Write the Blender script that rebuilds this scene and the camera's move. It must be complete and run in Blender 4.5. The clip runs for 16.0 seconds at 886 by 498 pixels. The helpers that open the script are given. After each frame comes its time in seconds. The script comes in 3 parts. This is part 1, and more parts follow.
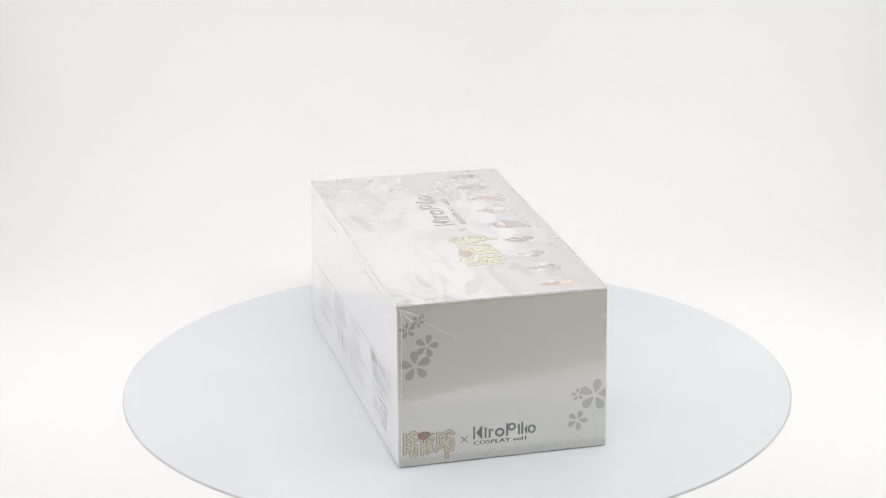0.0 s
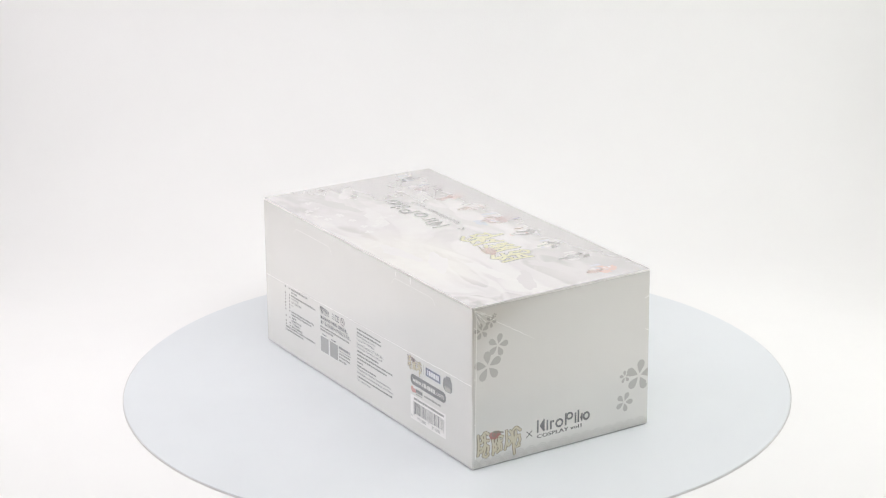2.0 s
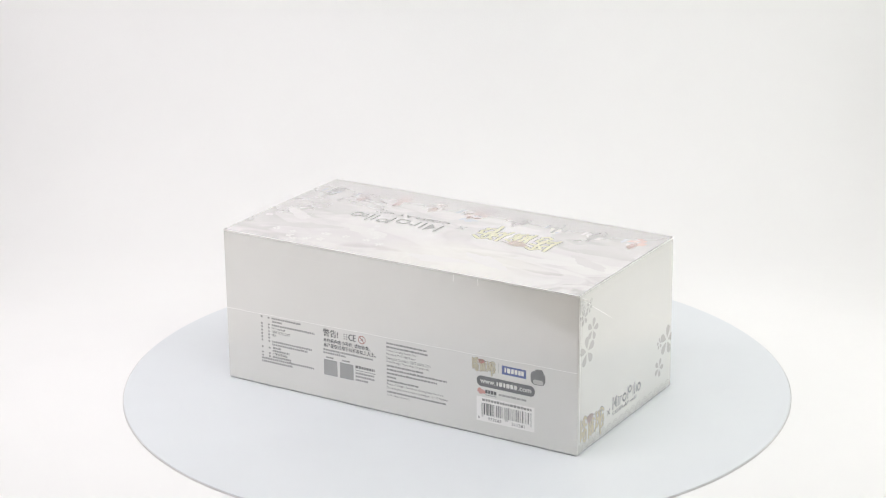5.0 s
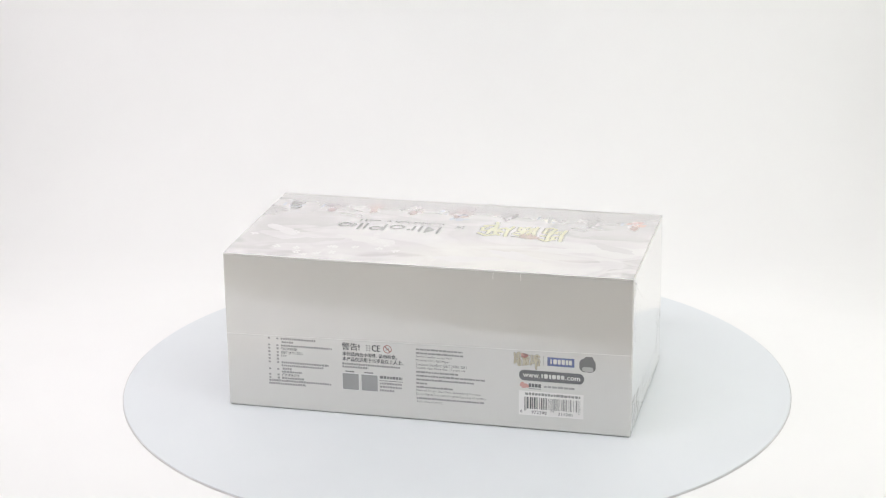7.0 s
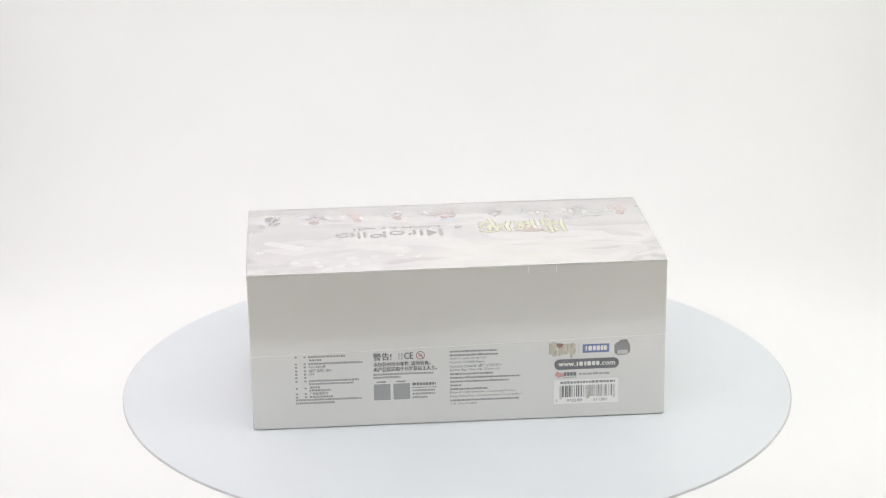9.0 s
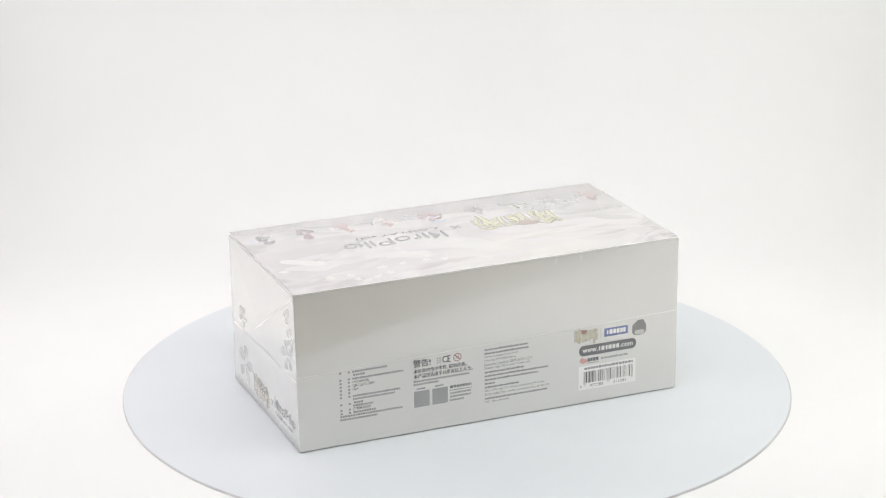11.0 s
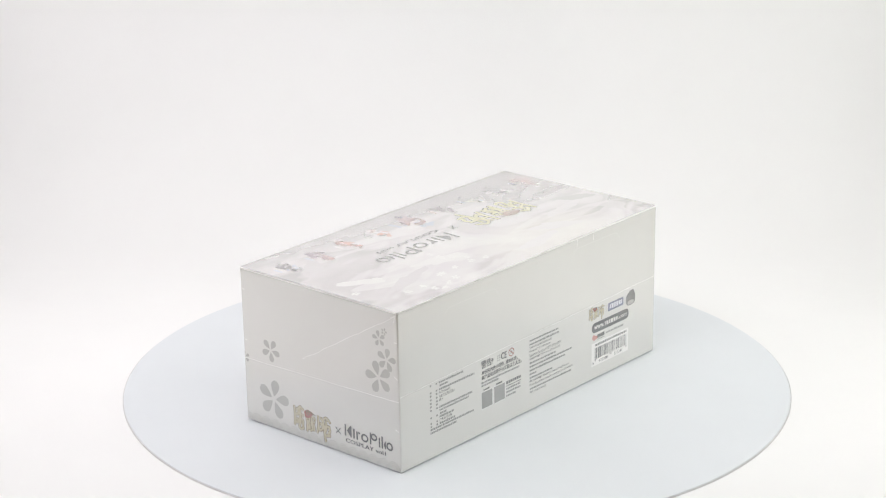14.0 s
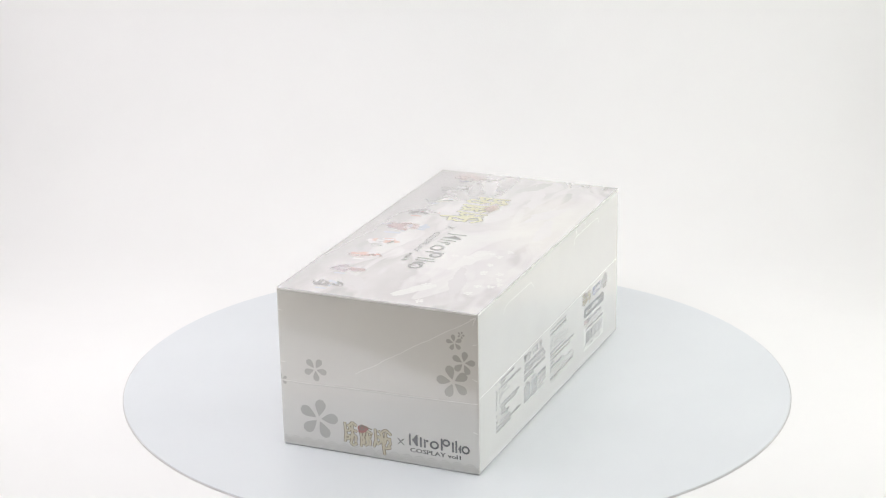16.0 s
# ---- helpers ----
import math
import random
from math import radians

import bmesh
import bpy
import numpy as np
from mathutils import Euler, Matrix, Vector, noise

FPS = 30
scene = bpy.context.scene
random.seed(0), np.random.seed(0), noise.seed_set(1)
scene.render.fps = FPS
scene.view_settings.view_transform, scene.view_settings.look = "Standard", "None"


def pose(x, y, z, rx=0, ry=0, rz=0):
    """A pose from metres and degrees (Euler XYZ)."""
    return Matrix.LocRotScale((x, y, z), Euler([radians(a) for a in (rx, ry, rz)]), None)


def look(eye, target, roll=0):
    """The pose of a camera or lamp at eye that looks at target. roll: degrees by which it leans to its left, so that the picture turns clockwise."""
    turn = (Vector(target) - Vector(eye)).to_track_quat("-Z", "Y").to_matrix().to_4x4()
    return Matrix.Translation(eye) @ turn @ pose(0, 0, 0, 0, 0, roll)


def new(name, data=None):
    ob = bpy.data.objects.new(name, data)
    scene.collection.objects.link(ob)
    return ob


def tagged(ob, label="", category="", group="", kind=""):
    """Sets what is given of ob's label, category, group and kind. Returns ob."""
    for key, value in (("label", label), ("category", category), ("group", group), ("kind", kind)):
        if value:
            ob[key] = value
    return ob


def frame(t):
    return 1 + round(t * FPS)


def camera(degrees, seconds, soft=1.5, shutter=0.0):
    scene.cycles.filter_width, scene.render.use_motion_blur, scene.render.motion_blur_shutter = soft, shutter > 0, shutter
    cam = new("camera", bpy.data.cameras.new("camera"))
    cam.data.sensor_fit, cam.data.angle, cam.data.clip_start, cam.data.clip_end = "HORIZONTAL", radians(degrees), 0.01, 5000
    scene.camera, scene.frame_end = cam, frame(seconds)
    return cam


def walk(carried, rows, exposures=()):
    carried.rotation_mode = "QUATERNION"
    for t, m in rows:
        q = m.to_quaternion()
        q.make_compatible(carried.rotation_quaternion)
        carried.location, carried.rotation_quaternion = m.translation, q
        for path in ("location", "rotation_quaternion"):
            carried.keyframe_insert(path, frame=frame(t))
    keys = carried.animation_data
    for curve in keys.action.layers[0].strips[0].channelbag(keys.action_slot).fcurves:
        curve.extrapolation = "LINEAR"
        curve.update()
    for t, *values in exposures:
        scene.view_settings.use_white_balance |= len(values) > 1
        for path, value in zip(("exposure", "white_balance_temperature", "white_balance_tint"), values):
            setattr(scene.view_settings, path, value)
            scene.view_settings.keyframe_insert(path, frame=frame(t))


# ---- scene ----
# The camera stands still before a small light tent; a wrapped carton turns on a white turntable.
TOP = 0.0013           # height of the platter's top above the tent's floor
cam = camera(22.486, 16.0, soft=1.2)
EYE = Vector((-0.0084, -1.3624, 0.5586 + TOP))
TILT = radians(18.912)
STAND = look(EYE, EYE + Vector((0, math.cos(TILT), -math.sin(TILT))), -0.44)
walk(cam, [(0.0, STAND), (16.0, STAND)])

# ---- light ----
scene.view_settings.exposure = 0.0
world = bpy.data.worlds.new("world")
scene.world = world
world.use_nodes = True
world.node_tree.nodes["Background"].inputs[0].default_value = (0.9, 0.93, 1.0, 1)
world.node_tree.nodes["Background"].inputs[1].default_value = 0.05


def area_lamp(name, eye, target, sx, sy, watts, colour):
    data = bpy.data.lights.new(name, "AREA")
    data.shape, data.size, data.size_y, data.energy, data.color = "RECTANGLE", sx, sy, watts, colour
    ob = new(name, data)
    ob.matrix_world = look(eye, target)
    return ob


area_lamp("tent_led_panel", (0, -0.02, 0.715), (0, -0.0199, 0), 0.74, 0.46, 0.12, (0.99, 0.99, 1.0))
area_lamp("tent_led_strip_front", (0, -0.29, 0.58), (0, 0.28, 0.16), 0.84, 0.05, 2.25, (0.995, 0.985, 1.0))
# two unseen side lamps, added to brighten the carton's side faces
area_lamp("tent_side_light_left", (-0.432, 0.01, 0.38), (0, 0.01, 0.379), 0.60, 0.38, 0.83, (1.0, 0.945, 0.965))
area_lamp("tent_side_light_right", (0.432, 0.01, 0.38), (0, 0.01, 0.379), 0.60, 0.38, 0.80, (0.975, 1.0, 0.905))
# unseen lamp before the tent, added as fill for the front faces
area_lamp("room_ceiling_lamp", (0, -1.6, 2.35), (0, -1.6001, 0), 0.9, 0.9, 13.0, (1.0, 0.98, 0.95))

# ---- materials ----


def material(name, colour, rough=0.5, coat=0.0, coat_rough=0.05, metal=0.0, spec=0.5):
    m = bpy.data.materials.new(name)
    m.use_nodes = True
    b = m.node_tree.nodes["Principled BSDF"]
    b.inputs["Base Color"].default_value = (*colour, 1)
    b.inputs["Roughness"].default_value = rough
    b.inputs["Metallic"].default_value = metal
    b.inputs["Specular IOR Level"].default_value = spec
    b.inputs["Coat Weight"].default_value = coat
    b.inputs["Coat Roughness"].default_value = coat_rough
    b.inputs["Coat IOR"].default_value = 2.0
    return m


def node(m, kind, **values):
    n = m.node_tree.nodes.new(kind)
    for key, value in values.items():
        n.inputs[key].default_value = value
    return n


def link(m, a, b):
    m.node_tree.links.new(a, b)


def vary(m, colour, other, scale, detail=4.0, low=0.35, high=0.65, stretch=(1, 1, 1)):
    """Base colour that wanders between two tones."""
    b = m.node_tree.nodes["Principled BSDF"]
    co = node(m, "ShaderNodeTexCoord")
    mp = node(m, "ShaderNodeMapping", Scale=stretch)
    no = node(m, "ShaderNodeTexNoise", Scale=scale, Detail=detail)
    ra = node(m, "ShaderNodeValToRGB")
    ra.color_ramp.elements[0].position, ra.color_ramp.elements[1].position = low, high
    ra.color_ramp.elements[0].color, ra.color_ramp.elements[1].color = (*colour, 1), (*other, 1)
    link(m, co.outputs["Object"], mp.inputs["Vector"])
    link(m, mp.outputs["Vector"], no.inputs["Vector"])
    link(m, no.outputs["Fac"], ra.inputs["Fac"])
    link(m, ra.outputs["Color"], b.inputs["Base Color"])
    return ra


def relief(m, layers, coat=False):
    """Bump from noise layers of (scale, height in metres); on the coat as well where asked."""
    b = m.node_tree.nodes["Principled BSDF"]
    co = node(m, "ShaderNodeTexCoord")
    last = None
    for scale, height in layers:
        no = node(m, "ShaderNodeTexNoise", Scale=scale, Detail=3.0)
        bu = node(m, "ShaderNodeBump", Strength=1.0, Distance=height)
        link(m, co.outputs["Object"], no.inputs["Vector"])
        link(m, no.outputs["Fac"], bu.inputs["Height"])
        if last:
            link(m, last.outputs["Normal"], bu.inputs["Normal"])
        last = bu
    link(m, last.outputs["Normal"], b.inputs["Coat Normal" if coat else "Normal"])


sweep_mat = material("white_sweep_paper", (0.86, 0.855, 0.85), 0.75, spec=0.3)
vary(sweep_mat, (0.81, 0.81, 0.814), (0.83, 0.83, 0.834), 5.0)
relief(sweep_mat, [(900.0, 0.00006), (9.0, 0.0015)])
fabric_left = material("white_tent_fabric_pinkish", (0.86, 0.83, 0.835), 0.8, spec=0.2)
vary(fabric_left, (0.85, 0.815, 0.82), (0.875, 0.845, 0.85), 7.0)
relief(fabric_left, [(1400.0, 0.0001), (6.0, 0.004)])
fabric_right = material("white_tent_fabric_greenish", (0.84, 0.86, 0.80), 0.8, spec=0.2)
vary(fabric_right, (0.83, 0.85, 0.785), (0.855, 0.87, 0.815), 7.0)
relief(fabric_right, [(1400.0, 0.0001), (6.0, 0.004)])
room_mat = material("grey_room_paint", (0.42, 0.41, 0.39), 0.8, spec=0.3)
vary(room_mat, (0.42, 0.405, 0.375), (0.46, 0.445, 0.415), 3.0)
relief(room_mat, [(120.0, 0.0004)])
table_mat = material("beige_table_laminate", (0.32, 0.295, 0.245), 0.5, spec=0.4)
vary(table_mat, (0.34, 0.30, 0.235), (0.38, 0.34, 0.275), 14.0)

platter_mat = material("frosted_white_acrylic", (0.70, 0.735, 0.78), 0.32, spec=0.45)
vary(platter_mat, (0.665, 0.695, 0.728), (0.685, 0.715, 0.748), 9.0)
relief(platter_mat, [(1600.0, 0.00003), (14.0, 0.0006)])
rim_mat = material("polished_acrylic_edge", (0.76, 0.755, 0.765), 0.25, spec=0.5)
base_mat = material("grey_turntable_plastic", (0.55, 0.55, 0.56), 0.45)
relief(base_mat, [(700.0, 0.0001)])

FILM = dict(coat=1.0, coat_rough=0.12)
card_mat = material("pearl_white_card", (0.745, 0.74, 0.71), 0.22, spec=0.6, **FILM)
vary(card_mat, (0.735, 0.73, 0.70), (0.755, 0.75, 0.72), 16.0, low=0.3, high=0.7)
relief(card_mat, [(9.0, 0.0009), (38.0, 0.00012)], coat=True)
lid_mat = material("painted_cloud_print", (0.7, 0.69, 0.69), 0.18, **FILM)
relief(lid_mat, [(13.0, 0.0016), (45.0, 0.00025)], coat=True)


def under_film(m):
    """A clear film stretched over the print: one more glossy skin, by Fresnel."""
    nt = m.node_tree
    out = nt.nodes["Material Output"]
    skin = node(m, "ShaderNodeBsdfGlossy", Roughness=0.1)
    skin.inputs["Color"].default_value = (1, 1, 1, 1)
    edge = node(m, "ShaderNodeFresnel", IOR=1.7)
    mix = nt.nodes.new("ShaderNodeMixShader")
    link(m, edge.outputs[0], mix.inputs[0])
    link(m, nt.nodes["Principled BSDF"].outputs[0], mix.inputs[1])
    link(m, skin.outputs[0], mix.inputs[2])
    link(m, mix.outputs[0], out.inputs["Surface"])


under_film(card_mat)


def ink(name, colour, rough=0.15):
    m = material(name, colour, rough, **FILM)
    relief(m, [(9.0, 0.0009), (38.0, 0.00012)], coat=True)
    under_film(m)
    return m


def lid_ink(name, colour):
    m = material(name, colour, 0.18, **FILM)
    relief(m, [(13.0, 0.0016), (45.0, 0.00025)], coat=True)
    under_film(m)
    return m


black_ink = ink("charcoal_ink", (0.018, 0.018, 0.019))
grey_ink = ink("mid_grey_ink", (0.10, 0.10, 0.10))
small_ink = ink("fine_print_grey_ink", (0.26, 0.26, 0.255))
pale_ink = ink("pale_grey_ink", (0.36, 0.36, 0.35))
flower_ink = ink("silver_grey_ink", (0.46, 0.455, 0.43))
wave_ink = ink("pearl_grey_line_ink", (0.57, 0.565, 0.54))
gold_ink = ink("pale_gold_ink", (0.62, 0.56, 0.40))
brown_ink = ink("dark_brown_ink", (0.16, 0.125, 0.075))
red_ink = ink("brick_red_ink", (0.33, 0.085, 0.065))
pink_ink = ink("salmon_pink_ink", (0.62, 0.30, 0.27))
blue_ink = ink("navy_blue_ink", (0.03, 0.065, 0.27))
white_ink = ink("white_ink", (0.82, 0.82, 0.80))
sticker_ink = ink("warm_white_label_paper", (0.92, 0.905, 0.885))
petal_ink = lid_ink("pale_pink_white_ink", (0.665, 0.64, 0.64))
cream_ink = lid_ink("cream_ink", (0.7, 0.68, 0.6))
code_ink = ink("speckled_grey_ink", (0.27, 0.27, 0.265))
# the lid's inks are paler: the film's white reflection is mixed into their colours
lid_black = lid_ink("sheen_charcoal_ink", (0.16, 0.16, 0.165))
lid_grey = lid_ink("sheen_grey_ink", (0.34, 0.335, 0.34))
lid_dark = lid_ink("sheen_dark_grey_ink", (0.21, 0.185, 0.2))
lid_violet = lid_ink("sheen_violet_ink", (0.31, 0.23, 0.29))
lid_red = lid_ink("sheen_red_ink", (0.45, 0.24, 0.21))
lid_pink = lid_ink("sheen_pink_ink", (0.6, 0.38, 0.35))
lid_blue = lid_ink("sheen_blue_ink", (0.49, 0.51, 0.58))
lid_hill = lid_ink("grey_mauve_wash", (0.525, 0.503, 0.51))
lid_mist = lid_ink("pale_mist_wash", (0.635, 0.612, 0.612))
lid_gold = lid_ink("sheen_gold_ink", (0.6, 0.58, 0.38))
lid_olive = lid_ink("sheen_olive_ink", (0.34, 0.31, 0.19))
# clear film drawn opaque and near white, which paints the folds' glints
film_mat = material("shrink_film_fold_glint", (0.88, 0.875, 0.855), 0.25, coat=0.5, coat_rough=0.15)
# lighter than the card: the top edges' highlight is painted in
edge_mat = material("card_edge_glint", (0.84, 0.835, 0.82), 0.5, spec=0.4)
relief(edge_mat, [(400.0, 0.0002)])
# darker tone standing in for the shade along the tab creases
crease_shade = material("tab_crease_shade", (0.65, 0.645, 0.62), 0.3, coat=1.0, coat_rough=0.03)


def wash(m):
    nt = m.node_tree
    b = nt.nodes["Principled BSDF"]
    co = nt.nodes.new("ShaderNodeTexCoord")
    sep = nt.nodes.new("ShaderNodeSeparateXYZ")
    link(m, co.outputs["Object"], sep.inputs[0])

    def noise_of(scale, stretch, turn, detail, distortion):
        mp = node(m, "ShaderNodeMapping", Scale=stretch, Rotation=(0, 0, radians(turn)))
        no = node(m, "ShaderNodeTexNoise", Scale=scale, Detail=detail, Roughness=0.42, Distortion=distortion)
        link(m, co.outputs["Object"], mp.inputs[0])
        link(m, mp.outputs[0], no.inputs["Vector"])
        return no.outputs["Fac"]

    def maths(op, a, c):
        n = nt.nodes.new("ShaderNodeMath")
        n.operation = op
        for i, v in enumerate((a, c)):
            if isinstance(v, (int, float)):
                n.inputs[i].default_value = v
            else:
                link(m, v, n.inputs[i])
        return n.outputs[0]

    def ramp(fac, stops):
        r = nt.nodes.new("ShaderNodeValToRGB")
        while len(r.color_ramp.elements) < len(stops):
            r.color_ramp.elements.new(0.5)
        for e, (at, c) in zip(r.color_ramp.elements, stops):
            e.position, e.color = at, (*c, 1)
        link(m, fac, r.inputs[0])
        return r.outputs[0]

    def mix(fac, a, c):
        n = nt.nodes.new("ShaderNodeMix")
        n.data_type = "RGBA"
        for socket, v in ((n.inputs[0], fac), (n.inputs[6], a), (n.inputs[7], c)):
            if isinstance(v, (int, float)):
                socket.default_value = v
            elif isinstance(v, tuple):
                socket.default_value = (*v, 1)
            else:
                link(m, v, socket)
        return n.outputs[2]

    big = noise_of(11.0, (1.0, 1.9, 1), 25, 3.0, 0.8)
    strokes = noise_of(15.0, (1.0, 2.4, 1), -35, 3.0, 1.0)
    specks = noise_of(150.0, (1, 1, 1), 0, 2.0, 0.4)
    # hills thicken towards both ends, the middle stays pale
    away = maths("ABSOLUTE", maths("ADD", sep.outputs[0], -0.012), 0.0)
    bank = maths("ADD", big, maths("MULTIPLY", away, 1.9))
    bank = maths("ADD", bank, maths("MULTIPLY", strokes, 0.16))
    tone = ramp(bank, [(0.50, (0.635, 0.62, 0.615)), (0.585, (0.605, 0.58, 0.585)), (0.62, (0.55, 0.525, 0.535)),
                       (0.70, (0.575, 0.55, 0.555)), (0.735, (0.465, 0.44, 0.45)), (0.86, (0.525, 0.50, 0.505)), (0.90, (0.42, 0.40, 0.41))])
    light = ramp(strokes, [(0.56, (0, 0, 0)), (0.62, (1, 1, 1))])
    tone = mix(maths("MULTIPLY", light, 0.55), tone, (0.66, 0.635, 0.635))
    # a warm patch beside the middle
    gx = maths("MULTIPLY", maths("ADD", sep.outputs[0], -0.035), 16.0)
    gy = maths("MULTIPLY", maths("ADD", sep.outputs[1], 0.045), 30.0)
    spot = maths("SUBTRACT", 1.0, maths("ADD", maths("MULTIPLY", gx, gx), maths("MULTIPLY", gy, gy)))
    warm = ramp(maths("ADD", spot, maths("MULTIPLY", big, 0.5)), [(0.2, (0, 0, 0)), (1.0, (0.5, 0.5, 0.5))])
    tone = mix(warm, tone, (0.68, 0.66, 0.605))
    dots = ramp(specks, [(0.70, (0, 0, 0)), (0.74, (1, 1, 1))])
    tone = mix(maths("MULTIPLY", dots, 0.1), tone, (0.75, 0.72, 0.72))
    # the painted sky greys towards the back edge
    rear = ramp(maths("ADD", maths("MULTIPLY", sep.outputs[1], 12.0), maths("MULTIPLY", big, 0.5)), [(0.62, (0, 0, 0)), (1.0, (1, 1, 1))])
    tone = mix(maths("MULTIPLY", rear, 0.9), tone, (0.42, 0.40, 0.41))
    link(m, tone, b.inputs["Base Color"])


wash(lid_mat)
under_film(lid_mat)

# ---- building blocks ----


def mesh_of(name, bm, *mats):
    me = bpy.data.meshes.new(name)
    bm.to_mesh(me)
    bm.free()
    for m in mats:
        me.materials.append(m)
    return me


def part(name, bm, mat, parent, label=""):
    ob = new(name, mesh_of(name, bm, *(mat if isinstance(mat, (list, tuple)) else [mat])))
    ob.parent = parent
    return tagged(ob, label)


def structure(name, bm, mat, label, category):
    return tagged(new(name, mesh_of(name, bm, mat)), label, category, kind="structure")


def slab(bm, x0, x1, y0, y1, z0, z1):
    r = bmesh.ops.create_cube(bm, size=1)
    m = Matrix.Translation(((x0 + x1) / 2, (y0 + y1) / 2, (z0 + z1) / 2)) @ Matrix.Diagonal((x1 - x0, y1 - y0, z1 - z0, 1))
    bmesh.ops.transform(bm, matrix=m, verts=r["verts"])
    return r["verts"]


def box_of(*limits):
    bm = bmesh.new()
    slab(bm, *limits)
    return bm


# ---- the tent and the room round it ----
HALF, FRONT, BACK, CEIL = 0.44, -0.325, 0.40, 0.72
SILL = -0.234         # where the sweep's floor ends in front


def sweep():
    """Floor and rear wall in one sheet with a round bend."""
    line = [(SILL, 0.0), (-0.1, 0.0), (0.1, 0.0)]
    r, y0 = 0.175, BACK - 0.175
    for i in range(25):
        a = radians(90 * i / 24)
        line.append((y0 + r * math.sin(a), r - r * math.cos(a)))
    line += [(BACK, 0.3), (BACK, 0.5), (BACK, CEIL)]
    bm = bmesh.new()
    xs = [-HALF + 2 * HALF * i / 12 for i in range(13)]
    under = []
    for i, (y, z) in enumerate(line):
        (ya, za), (yb, zb) = line[max(0, i - 1)], line[min(len(line) - 1, i + 1)]
        n = math.hypot(yb - ya, zb - za)
        under.append((y + (zb - za) / n * 0.003, z - (yb - ya) / n * 0.003))
    loop = line + under[::-1]
    grid = [[bm.verts.new((x, y, z)) for x in xs] for y, z in loop]
    for k in range(len(loop)):
        a, b = grid[k], grid[(k + 1) % len(loop)]
        for i in range(12):
            bm.faces.new((a[i], a[i + 1], b[i + 1], b[i])).smooth = 2 < k < len(line) - 4
    for side in (0, 12):
        for k in range(len(line) - 1):
            bm.faces.new((grid[k][side], grid[k + 1][side], grid[len(loop) - 2 - k][side], grid[len(loop) - 1 - k][side]))
    bmesh.ops.recalc_face_normals(bm, faces=bm.faces[:])
    return bm


structure("backdrop", sweep(), sweep_mat, "seamless white sweep of floor and rear wall in a light tent", "backdrop")
structure("wall_left", box_of(-HALF - 0.006, -HALF - 0.001, FRONT, BACK + 0.01, 0.0, CEIL), fabric_left, "plain white fabric side wall of the light tent", "wall")
structure("wall_right", box_of(HALF + 0.001, HALF + 0.006, FRONT, BACK + 0.01, 0.0, CEIL), fabric_right, "plain white fabric side wall of the light tent", "wall")
structure("ceiling", box_of(-HALF - 0.006, HALF + 0.006, FRONT, BACK + 0.01, CEIL + 0.002, CEIL + 0.008), sweep_mat, "plain white fabric roof of the light tent", "ceiling")
structure("floor", box_of(-2.2, 2.2, -2.6, 1.4, -0.05, -0.006), table_mat, "dull beige table top under the light tent", "floor")
structure("wall_south", box_of(-2.2, 2.2, -2.7, -2.6, -0.05, 2.45), room_mat, "plain grey room wall", "wall")
structure("wall_north", box_of(-2.2, 2.2, 1.4, 1.5, -0.05, 2.45), room_mat, "plain grey room wall", "wall")
structure("wall_west", box_of(-2.3, -2.2, -2.6, 1.4, -0.05, 2.45), room_mat, "plain grey room wall", "wall")
structure("wall_east", box_of(2.2, 2.3, -2.6, 1.4, -0.05, 2.45), room_mat, "plain grey room wall", "wall")
structure("ceiling_room", box_of(-2.2, 2.2, -2.6, 1.4, 2.45, 2.5), room_mat, "plain grey room ceiling", "ceiling")

# ---- turntable ----


def lathe(profile, steps):
    bm = bmesh.new()
    rings = []
    for r, z in profile:
        rings.append([bm.verts.new((r * math.cos(2 * math.pi * i / steps), r * math.sin(2 * math.pi * i / steps), z)) for i in range(steps)])
    for a, b in zip(rings, rings[1:]):
        for i in range(steps):
            j = (i + 1) % steps
            f = bm.faces.new((a[i], a[j], b[j], b[i]))
            f.smooth = True
    bm.faces.new(rings[-1])
    bm.faces.new(list(reversed(rings[0])))
    bmesh.ops.recalc_face_normals(bm, faces=bm.faces[:])
    return bm


RIM = 0.2184


def turntable():
    thing = tagged(new("turntable"), "round white frosted acrylic turntable, slowly turning", "turntable")
    part("base", lathe([(0.19, 0.0001), (0.192, 0.0002), (0.192, 0.0003), (0.19, TOP - 0.0008)], 128), base_mat, thing, "low grey plastic drive base")
    disc = part("platter", lathe([(RIM - 0.0011, TOP - 0.0005), (RIM - 0.0005, TOP - 0.00045), (RIM - 0.0006, TOP - 0.00015), (RIM - 0.0010, TOP)], 256), platter_mat, thing, "thin frosted white disc")
    part("rim_line", lathe([(RIM - 0.0016, TOP - 0.0012), (RIM, TOP - 0.00118), (RIM, TOP - 0.0006), (RIM - 0.0016, TOP - 0.00054)], 256), rim_mat, disc, "grey polished lower edge")
    return thing, disc


# ---- the carton ----
LONG, WIDE, HIGH = 0.26, 0.1295, 0.1018
FOOT = 0.0012         # the rounded foot below the printed walls
TAPER = 0.0003        # how far the ends draw in at the foot
rng = random.Random(7)


def lift(x, y):
    """How far the lid bulges above the carton's edge."""
    u, v = min(1, abs(x) / (LONG / 2)), min(1, abs(y) / (WIDE / 2))
    return 0.0019 * (1 - u ** 2.4) * (1 - v ** 2.2) + 0.0003 * (1 - v ** 4)


